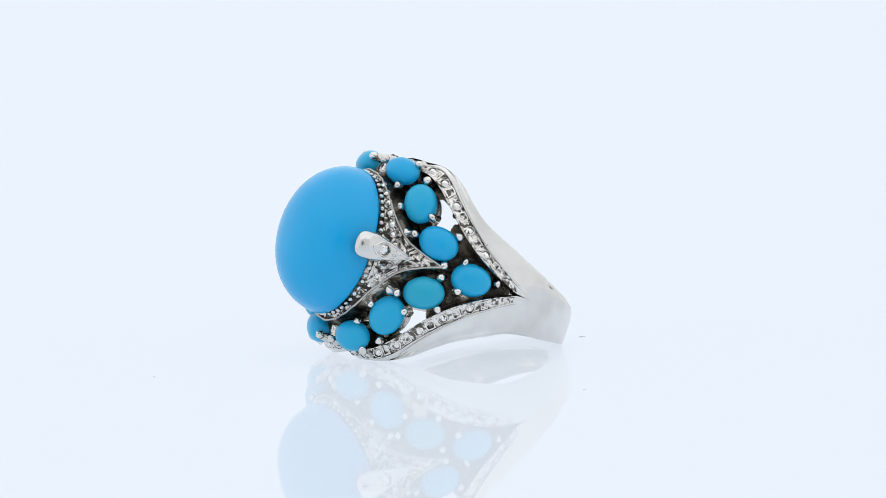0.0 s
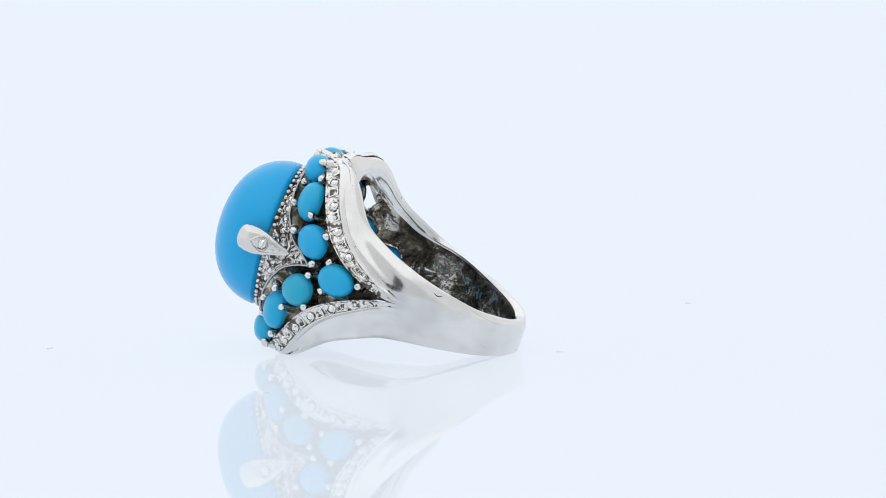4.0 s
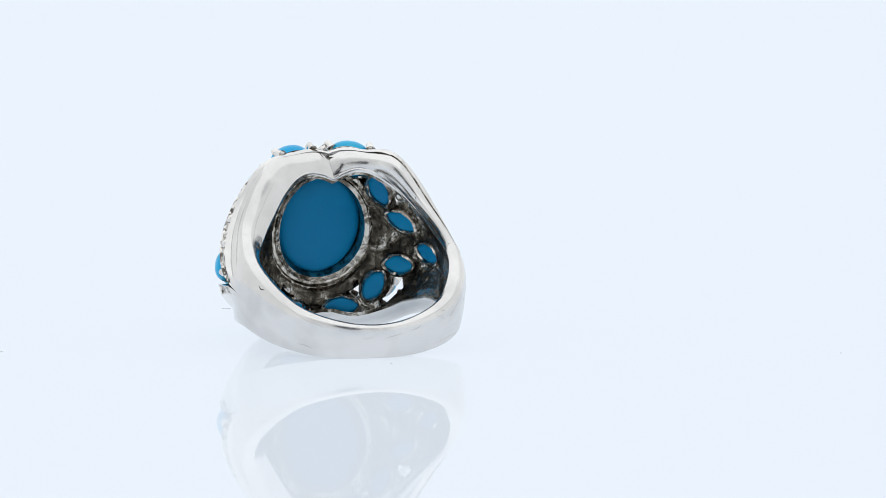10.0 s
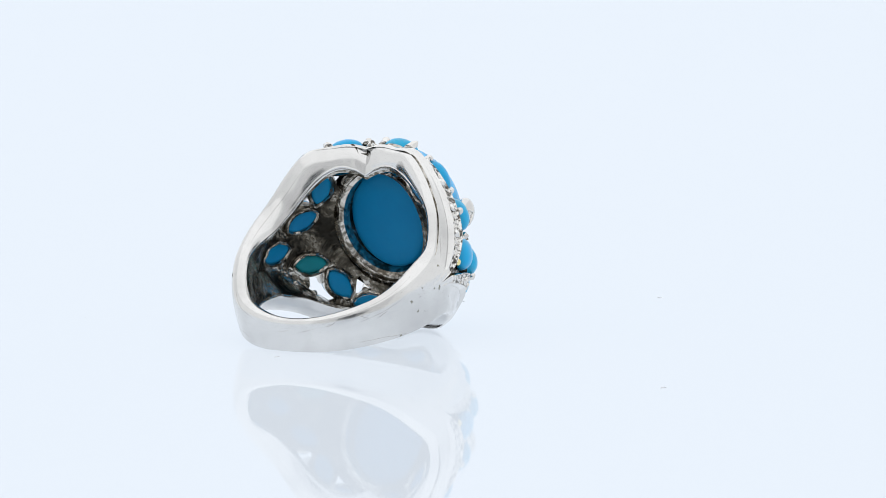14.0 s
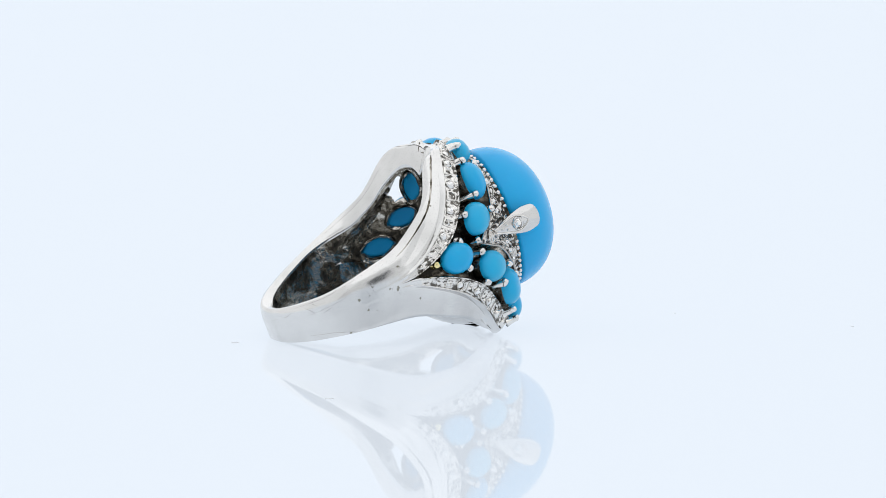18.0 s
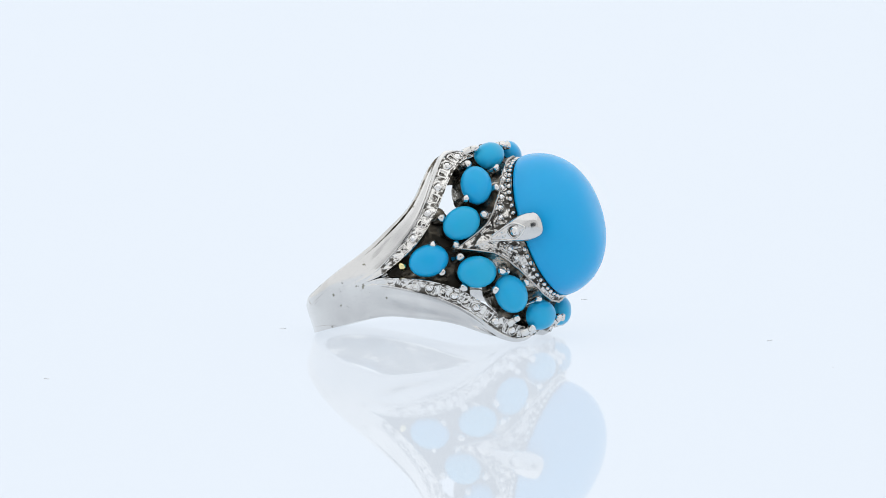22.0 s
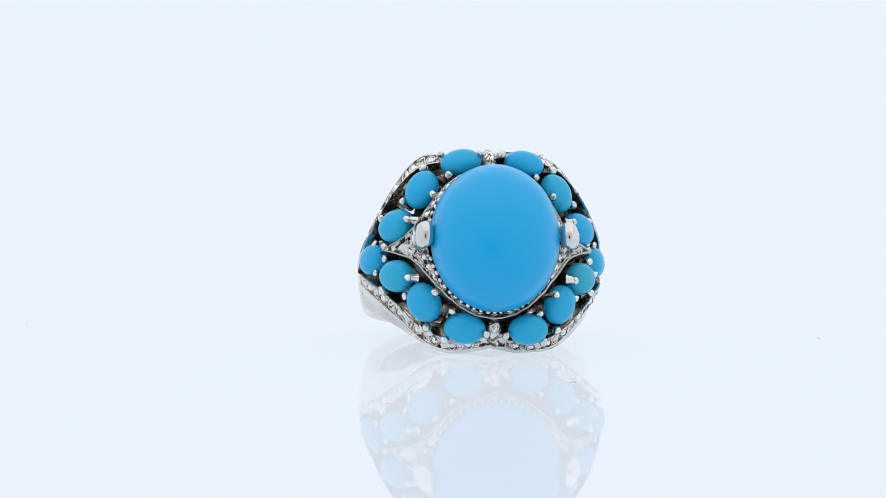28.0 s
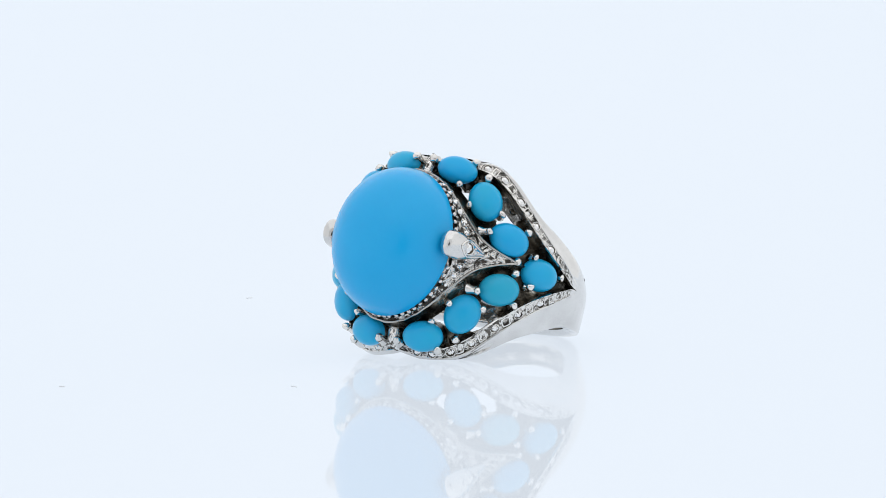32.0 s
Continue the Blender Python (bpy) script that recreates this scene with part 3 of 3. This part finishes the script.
def build_collar(ring):
    verts, faces = [], []
    n = 200
    slots = []
    for i in range(n):
        al = 2 * pi * i / n
        top, edge = collar_top(al), collar_edge(al)
        out = (edge - top).normalized()
        wide = (edge - top).length
        g = min(0.5, 0.6 * wide)
        rings = ((9.75, 5.65, 6.6), (9.15, 5.45, 6.4), (9.1, 5.1, 6.1), (9.45, 4.95, 5.95), (9.45, 4.7, 5.7), (9.2, 4.6, 5.6), (9.4, 4.2, 5.2), (10.3, 3.98, 4.95), (11.6, 3.9, 4.85))
        row = [Vector((ru + 0.2 - 0.75 * cos(al) ** 2, rv * cos(al) + 0.08, rw * sin(al) + 0.75)) for ru, rv, rw in rings]
        down = Vector((0.4, 0, 0))
        row += [top, top + out * (g * 0.12) - down, top + out * (g * 0.85) - down, top + out * g]
        row += [collar_face(al, k) for k in (0.12, 0.25, 0.4, 0.55, 0.7, 0.85)]
        v1, w1 = edge.y * 1.02, edge.z * 1.04
        phi = math.degrees(math.asin(max(-1, min(1, v1 / 11.3))))
        row += [edge, Vector((min(edge.x - 0.3, plate_radius(phi) * cos(radians(phi)) - 0.3), v1, w1))]
        rows = len(row)
        verts += [lay(p) for p in row]
    for i in range(n):
        for k in range(rows - 1):
            a, b = i * rows + k, ((i + 1) % n) * rows + k
            faces.append((a, b, b + 1, a + 1))
            slots.append(2 if k < 7 else (1 if k in (7, 8, 9, 10, 11, rows - 2) else 0))
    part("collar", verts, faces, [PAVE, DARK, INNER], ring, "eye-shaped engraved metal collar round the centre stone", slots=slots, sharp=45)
    path = [collar_edge(2 * pi * i / 120) + Vector((0.05, 0, 0)) for i in range(121)]
    v, f = tube(path, [0.12] * 121, 8, None, Vector((1, 0, 0.01)))
    v = uneven(v, 0.09, 1.3)
    part("collar_wire", v, f, BEAD, ring, "thin bright wire edging the collar")
    # two carved ribs a side, running from the claw's foot outwards
    for side in (1, -1):
        for half in (1, -1):
            for k0, k1, a0, a1 in ((0.80, 0.25, 0.05, 0.55), (0.9, 0.6, 0.04, 0.8)):
                pts = []
                for i in range(15):
                    q = i / 14
                    p = collar_face(a0 + (a1 - a0) * q, k0 + (k1 - k0) * q)
                    pts.append(Vector((p.x + 0.04, side * p.y, half * (p.z - 0.4) + 0.4)))
                v, f = tube(pts, [0.05 + 0.10 * sin(pi * (0.1 + 0.85 * i / 14)) for i in range(15)], 8, None, Vector((1, 0, 0.01)))
                part("carved_rib", uneven(v, 0.12, 1.5), f, PAVE, ring)
            for al, k, r in ((0.24, 0.40, 0.28), (0.38, 0.5, 0.32), (0.54, 0.5, 0.30), (0.70, 0.5, 0.28), (0.86, 0.5, 0.26), (1.03, 0.5, 0.22)):
                p = collar_face(al, k)
                q, w = collar_face(al + 0.05, k) - collar_face(al - 0.05, k), collar_face(al, k + 0.05) - collar_face(al, k - 0.05)
                n3 = q.cross(w).normalized()
                n3 = -n3 if n3.x < 0 else n3
                p = p + n3 * 0.12
                add_gem(ring, Vector((p.x, side * p.y, half * (p.z - 0.4) + 0.4)), Vector((n3.x, side * n3.y, half * n3.z)), r)
            for al, k in ((0.17, 0.5), (0.31, 0.75), (0.46, 0.72), (0.62, 0.7), (0.78, 0.7), (1.15, 0.5)):
                p = collar_face(al, k)
                c = Vector((p.x + 0.08, side * p.y, half * (p.z - 0.4) + 0.4))
                v, f = dome(c, Vector((0, 1, 0)), Vector((0, 0, 1)), Vector((1, 0, 0)), 0.19, 0.19, 0.19, 0.19, 6, 8)
                part("grain", v, f, BEAD, ring)
    for i in range(58):
        al = 2 * pi * (i + 0.5) / 58
        if abs(cos(al)) > 0.985:
            continue
        t, e = collar_top(al), collar_edge(al)
        wide = (e - t).length
        c = t + (e - t) * (min(0.5, 0.6 * wide) * 0.62 / wide) + Vector((0.02, 0, 0))
        v, f = dome(c, Vector((0, 1, 0)), Vector((0, 0, 1)), Vector((1, 0, 0)), 0.24, 0.24, 0.26, 0.26, 6, 10)
        part("bead", uneven(v, 0.08, 2.0), f, PRONG, ring)


CLAW_U = [9.5, 10.1, 10.7, 11.5, 12.4, 13.2, 13.7, 14.0]
CLAW_V = [7.25, 7.12, 7.05, 6.98, 6.88, 6.7, 6.55, 6.45]
CLAW_H = [0.14, 0.36, 0.58, 0.86, 1.14, 1.28, 1.27, 1.22]
CLAW_T = [0.2, 0.3, 0.36, 0.46, 0.58, 0.74, 0.82, 0.8]


def build_centre(ring):
    X, Y, N = Vector((0, 1, 0)), Vector((0, 0, 1)), Vector((1, 0, 0))
    verts, faces = dome(Vector((12.75, 0.08, 0.18)), X, Y, N, 6.0, 6.95, 5.35, 1.2, 36, 96, 0.84)
    low, more = dome(Vector((10.6, 0.08, 0.75)), X, Y, N, 4.06, 4.98, 0.8, 0.8, 16, 96, 0.4)
    faces += [[k + len(verts) for k in q] for q in more]
    verts += low
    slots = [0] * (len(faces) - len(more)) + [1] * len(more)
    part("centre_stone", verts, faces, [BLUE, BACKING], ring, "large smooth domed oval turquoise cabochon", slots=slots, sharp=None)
    index = list(range(8))
    for s in (1, -1):
        rows = []
        for i in range(29):
            q = i / 4
            rows.append([lut(q, index, CLAW_U), s * (lut(q, index, CLAW_V) + (0.35 if s > 0 else 0.0)), lut(q, index, CLAW_H), lut(q, index, CLAW_T)])
        end = rows[-1]
        d = Vector((rows[-1][0] - rows[-3][0], rows[-1][1] - rows[-3][1], 0)).normalized()
        for k in range(1, 9):
            a = pi / 2 * k / 8
            c = max(0.03, (1 - sin(a) ** 2.3) ** 0.45)
            rows.append([end[0] + d.x * 0.8 * sin(a), end[1] + d.y * 0.8 * sin(a), end[2] * c, end[3] * c])
        verts, faces = [], []
        segs, frames = 24, []
        for i, (u, v, h, th) in enumerate(rows):
            lo, hi = rows[max(i - 1, 0)], rows[min(i + 1, 28)] if i < 29 else rows[28]
            dd = Vector((hi[0] - lo[0], hi[1] - lo[1], 0)).normalized() if i < 29 else d
            out = Vector((-dd.y * s, dd.x * s, 0)) * s
            out = out if out.y * s > 0 else -out
            frames.append((Vector((u, v, 0.3)), out, h, th))
            for j in range(segs):
                a = 2 * pi * j / segs
                ca, sa = cos(a), sin(a)
                x = th * (abs(ca) ** 0.9) * (1 if ca > 0 else -1)
                y = h * (abs(sa) ** 1.0) * (1 if sa > 0 else -1)
                verts.append(lay(Vector((u, v, 0.3)) + out * x + Vector((0, 0, y))))
        for i in range(len(rows) - 1):
            for j in range(segs):
                k = (j + 1) % segs
                faces.append((i * segs + j, i * segs + k, (i + 1) * segs + k, (i + 1) * segs + j))
        faces += [list(range(segs)), list(range((len(rows) - 1) * segs, len(rows) * segs))]
        claw = part("claw", verts, faces, SILVER, ring, "broad teardrop claw holding the centre stone", sharp=70)
        # raised leaf-shaped border on the claw's face, round its diamond
        for e in (1, -1):
            pts = []
            for i in range(1, 21):
                c, out, h, th = frames[i]
                lat = 0.78 if i < 14 else 0.78 * cos((i - 13) / 7 * pi / 2)
                pts.append(c + out * (th * sqrt(max(0.0, 1 - lat ** 2)) + 0.03) + Vector((0, 0, e * h * lat)))
            v, f = tube(pts, [0.06] + [0.10] * 18 + [0.07], 8, None, Vector((0, 1, 0.01)))
            part("claw_border", v, f, PRONG, claw)
        c, out, h, th = frames[15]
        add_gem(claw, c + out * (th + 0.02), out, 0.5, True)
        for i, lat in ((7, 0.0), (10, 0.3), (10, -0.3)):
            c, out, h, th = frames[i]
            v, f = dome(c + out * th + Vector((0, 0, lat * h)), Vector((1, 0, 0)), Vector((0, 0, 1)), out, 0.2, 0.11, 0.12, 0.1, 6, 8)
            part("grain", v, f, PRONG, claw)


def add_gem(owner, c, n, r, deep=False):
    x = n.cross(Vector((0, 0, 1)))
    x = x.normalized() if x.length > 0.1 else Vector((0, 1, 0))
    y = n.cross(x).normalized()
    v, f = [], []
    for k, (rr, hh) in enumerate(((0.42, 0.30), (1.0, -0.12), (0.05, -0.55))):
        for j in range(8):
            t = 2 * pi * (j + 0.5 * (k % 2)) / 8
            v.append(lay(c + x * (r * rr * cos(t)) + y * (r * rr * sin(t)) + n * (r * hh)))
    for k in range(2):
        for j in range(8):
            q = (j + 1) % 8
            f.append((k * 8 + j, k * 8 + q, (k + 1) * 8 + q, (k + 1) * 8 + j))
    f.append(list(range(8)))
    gem = part("diamond", v, f, GEM, owner, "tiny round diamond", smooth=False)
    v, f = [], []
    for i in range(16):
        t = 2 * pi * i / 16
        for dr, dn in ((0.97, -0.3), (1.08, 0.06), (1.20, 0.12), (1.33, -0.05), (1.36, -0.6), (1.0, -0.6)):
            v.append(lay(c + x * (r * dr * cos(t)) + y * (r * dr * sin(t)) + n * (r * dn)))
        for k in range(6):
            q, nx = i * 6, ((i + 1) % 16) * 6
            f.append((q + k, nx + k, nx + (k + 1) % 6, q + (k + 1) % 6))
    v = uneven(v, 0.07, 2.4)
    part("gem_collet", v, f, [PRONG, DARK], owner if deep else gem, slots=[1, 0, 0, 0, 1, 1] * 16)


def rim_radius(phi, e, half=-1):
    """The canted rim's radius from its inner (-0.5) to its outer edge (0.5)."""
    cant = at(phi, CANT)
    return at(phi, R_OUT) + raised(phi, half)[1] + min(cant, 0.45) * 0.5 - (min(cant, 0.45) * 0.5 + cant) * (0.5 + e)


def build_hallmark(ring):
    """A row of small struck marks inside the shank, too worn to read."""
    for i, (h, k) in enumerate(((0.34, 0.0), (0.42, 0.05), (0.28, -0.06), (0.45, 0.02), (0.38, 0.04))):
        v = []
        phi = -121.5 - 2.0 * i
        for dr in (0.02, -0.05):
            for dp, dw in ((-0.55, -h), (0.45, -h * 0.8), (0.6, h), (-0.4, h * 0.9)):
                v.append(lay(polar(phi + dp, at(phi + dp, R_IN) + dr, -0.3 + k + dw)))
        f = [(0, 1, 2, 3), (4, 5, 6, 7)] + [(q, (q + 1) % 4, (q + 1) % 4 + 4, q + 4) for q in range(4)]
        part("hallmark_bar", v, f, PRONG, ring, smooth=False)


def build_rim_gems(ring):
    grains = [9, 18, 27, 36.5, 46, 55.5, 65.5, 77]
    for side in (1, -1):
        for half in (1, -1):
            for phi in (13.5, 22.5, 32, 41.5, 51, 60.5, 71):
                w = (at(side * phi, W_IN) + at(phi, W_OUT)) / 2 + raised(side * phi, half)[0]
                a = radians(side * phi)
                n = Vector((cos(a), sin(a), (0.12 + 0.8 * at(phi, CANT)) * half)).normalized()
                c = Vector(polar(side * phi, rim_radius(side * phi, 0, half) + 0.18, half * w))
                add_gem(ring, c, n, 0.37)
                if phi > 20:
                    wi, ri = at(side * phi, W_IN) + raised(side * phi, half)[0], at(phi, R_IN)
                    wall, rh = at(phi, W_HOLE) - 0.55, at(phi, R_HOLE)
                    inward = Vector((-cos(a), -sin(a), 0))
                    pit = Vector(polar(side * phi, ri + (rh + 0.12 - ri) * 0.09, half * (wi + (wall - wi) * 0.3)))
                    v, f = dome(pit, inward.cross(Vector((0, 0, 1))), Vector((0, 0, 1)), inward, 0.34, 0.34, 0.16, 0.16, 6, 12)
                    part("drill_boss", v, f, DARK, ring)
            for phi in grains:
                add_square(ring, side, half, phi)


def add_square(ring, side, half, phi):
    """A carved square between two rim diamonds: a raised frame with a cross-cut middle."""
    v, f = [], []
    k = 1.7
    across = at(phi, W_OUT) - at(side * phi, W_IN)
    slope = (at(phi + 1, W_OUT) + at(side * (phi + 1), W_IN) - at(phi - 1, W_OUT) - at(side * (phi - 1), W_IN)) / 4
    shear = -across * slope / (0.036 + slope * slope)       # keeps the square's sides at right angles to the rim
    for size, rise in ((1.0, -0.1), (0.92, 0.12), (0.70, 0.13), (0.52, 0.02)):
        for dx, dy in ((-1, -1), (0, -1), (1, -1), (1, 0), (1, 1), (0, 1), (-1, 1), (-1, 0)):
            e = dy * 0.33 * size
            q = phi + dx * k * size + shear * e
            w = at(side * q, W_IN) + (at(q, W_OUT) - at(side * q, W_IN)) * (0.5 + e) + raised(side * q, half)[0]
            v.append(lay(polar(side * q, rim_radius(side * q, e, half) + rise + 0.05, half * w)))
    w = (at(side * phi, W_IN) + at(phi, W_OUT)) / 2 + raised(side * phi, half)[0]
    v.append(lay(polar(side * phi, rim_radius(side * phi, 0, half) + 0.2, half * w)))
    for a in range(3):
        for b in range(8):
            c = (b + 1) % 8
            f.append((a * 8 + b, a * 8 + c, a * 8 + 8 + c, a * 8 + 8 + b))
    f += [(24 + b, 24 + (b + 1) % 8, 32) for b in range(8)]
    v = uneven(v, 0.09, 2.2)
    part("carved_square", v, f, [PRONG, RIM], ring, smooth=False, slots=[0] * 16 + [1] * 16)


# ------------------------------------------------------------------ setting
def box(name, x0, x1, y0, y1, z0, z1, mat):
    v = [(x, y, z) for x in (x0, x1) for y in (y0, y1) for z in (z0, z1)]
    f = [(0, 1, 3, 2), (4, 6, 7, 5), (0, 4, 5, 1), (2, 3, 7, 6), (0, 2, 6, 4), (1, 5, 7, 3)]
    return mesh_object(name, v, f, mat, smooth=False)


def build_tent():
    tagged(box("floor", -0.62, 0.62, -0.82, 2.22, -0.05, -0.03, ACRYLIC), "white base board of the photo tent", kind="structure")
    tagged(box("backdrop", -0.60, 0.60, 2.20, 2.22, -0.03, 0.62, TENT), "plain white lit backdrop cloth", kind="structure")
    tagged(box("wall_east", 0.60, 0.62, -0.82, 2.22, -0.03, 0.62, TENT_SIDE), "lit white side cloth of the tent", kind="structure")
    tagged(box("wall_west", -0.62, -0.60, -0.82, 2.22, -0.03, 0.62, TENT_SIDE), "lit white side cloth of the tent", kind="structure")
    v, f = [], []
    n = 48
    for y in (-0.80, -0.82):
        for i in range(n):
            t = 2 * pi * (i + 0.5) / n
            for cx, cz in ((0.6, 0.46), (-0.6, 0.46), (-0.6, -0.19), (0.6, -0.19)):
                if abs((atan2(cz, cx) - t + pi) % (2 * pi) - pi) < pi / n:
                    t = atan2(cz, cx)
            k = min(0.6 / max(1e-6, abs(cos(t))), (0.46 if sin(t) > 0 else 0.19) / max(1e-6, abs(sin(t))))
            v += [(k * cos(t), y, 0.16 + k * sin(t)), (0.17 * cos(t), y, 0.16 + 0.17 * sin(t))]
    for i in range(n):
        a, b, c, d = 2 * i, 2 * ((i + 1) % n), 2 * n + 2 * i, 2 * n + 2 * ((i + 1) % n)
        f += [(a, b, b + 1, a + 1), (c, c + 1, d + 1, d), (a, c, d, b), (a + 1, b + 1, d + 1, c + 1)]
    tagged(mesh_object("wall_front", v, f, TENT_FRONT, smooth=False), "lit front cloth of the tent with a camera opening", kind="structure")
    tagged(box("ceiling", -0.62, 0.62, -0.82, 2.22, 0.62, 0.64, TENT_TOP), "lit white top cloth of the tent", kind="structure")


def turned(name, profile, mat, parent, label, n=128):
    """A round part turned from a profile of (radius, height)."""
    v, f = [], []
    for r, z in profile:
        for i in range(n):
            t = 2 * pi * i / n
            v.append((r * cos(t), r * sin(t), z))
    for k in range(len(profile) - 1):
        for i in range(n):
            j = (i + 1) % n
            f.append((k * n + i, k * n + j, (k + 1) * n + j, (k + 1) * n + i))
    return part(name, v, f, mat, parent, label, sharp=30)


def build_disc():
    disc = new("turntable")
    tagged(disc, "glossy white acrylic turntable disc under the ring", "turntable")
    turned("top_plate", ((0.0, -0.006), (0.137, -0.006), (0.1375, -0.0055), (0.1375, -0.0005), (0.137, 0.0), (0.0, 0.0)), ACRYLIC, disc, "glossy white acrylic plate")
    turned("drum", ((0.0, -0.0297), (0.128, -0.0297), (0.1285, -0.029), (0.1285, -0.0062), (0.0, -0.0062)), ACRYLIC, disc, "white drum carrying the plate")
    return disc


def build_lint():
    """A few hair-thin specks of lint lying on the disc."""
    v, f = [], []
    for x, y, a, n in ((16.4, 2.5, 20, 0.7), (-22.8, -25.2, 100, 0.9), (15.2, -35.6, 60, 0.6), (0.8, 41.3, 10, 0.7), (-40.9, -15.6, 140, 0.5)):
        b = len(v)
        for k in range(7):
            t = k / 6 - 0.5
            bend = 0.25 * n * (t * t)
            px, py = t * n * cos(radians(a)) - bend * sin(radians(a)), t * n * sin(radians(a)) + bend * cos(radians(a))
            for dx, dz in ((-0.035, 0.0), (0.0, 0.06), (0.035, 0.0)):
                v.append(((x + px - dx * sin(radians(a))) / 1000, (y + py + dx * cos(radians(a))) / 1000, (0.01 + dz) / 1000))
        for k in range(6):
            for j in range(3):
                q = (j + 1) % 3
                f.append((b + k * 3 + j, b + k * 3 + q, b + k * 3 + 3 + q, b + k * 3 + 3 + j))
        f += [(b, b + 1, b + 2), (b + 18, b + 20, b + 19)]
    ob = mesh_object("lint", v, f, LINT, sharp=None)
    return tagged(ob, "tiny pale grey lint specks lying on the disc", "lint", kind="stuff")


def build_ring():
    ring = new("ring")
    tagged(ring, "white gold cocktail ring with turquoise stones lying on its side", "ring")
    build_band(ring)
    build_creases(ring)
    build_plate(ring)
    build_small_stones(ring)
    build_collar(ring)
    build_centre(ring)
    build_rim_gems(ring)
    build_hallmark(ring)
    return ring


build_tent()
disc = build_disc()
ring = build_ring()
lint = build_lint()


def motions():
    rows, spins = [], []
    for k in range(65):
        t = k * 0.5
        turn = Matrix.Rotation(radians(-TURN * t), 4, "Z")
        rows.append((t, turn @ pose(*RING_AT, 0, 0, 0, RING_YAW)))
        spins.append((t, Matrix.Translation((0, 0, -0.0003)) @ turn))
    walk(ring, rows)
    walk(disc, spins)
    walk(lint, spins)


motions()
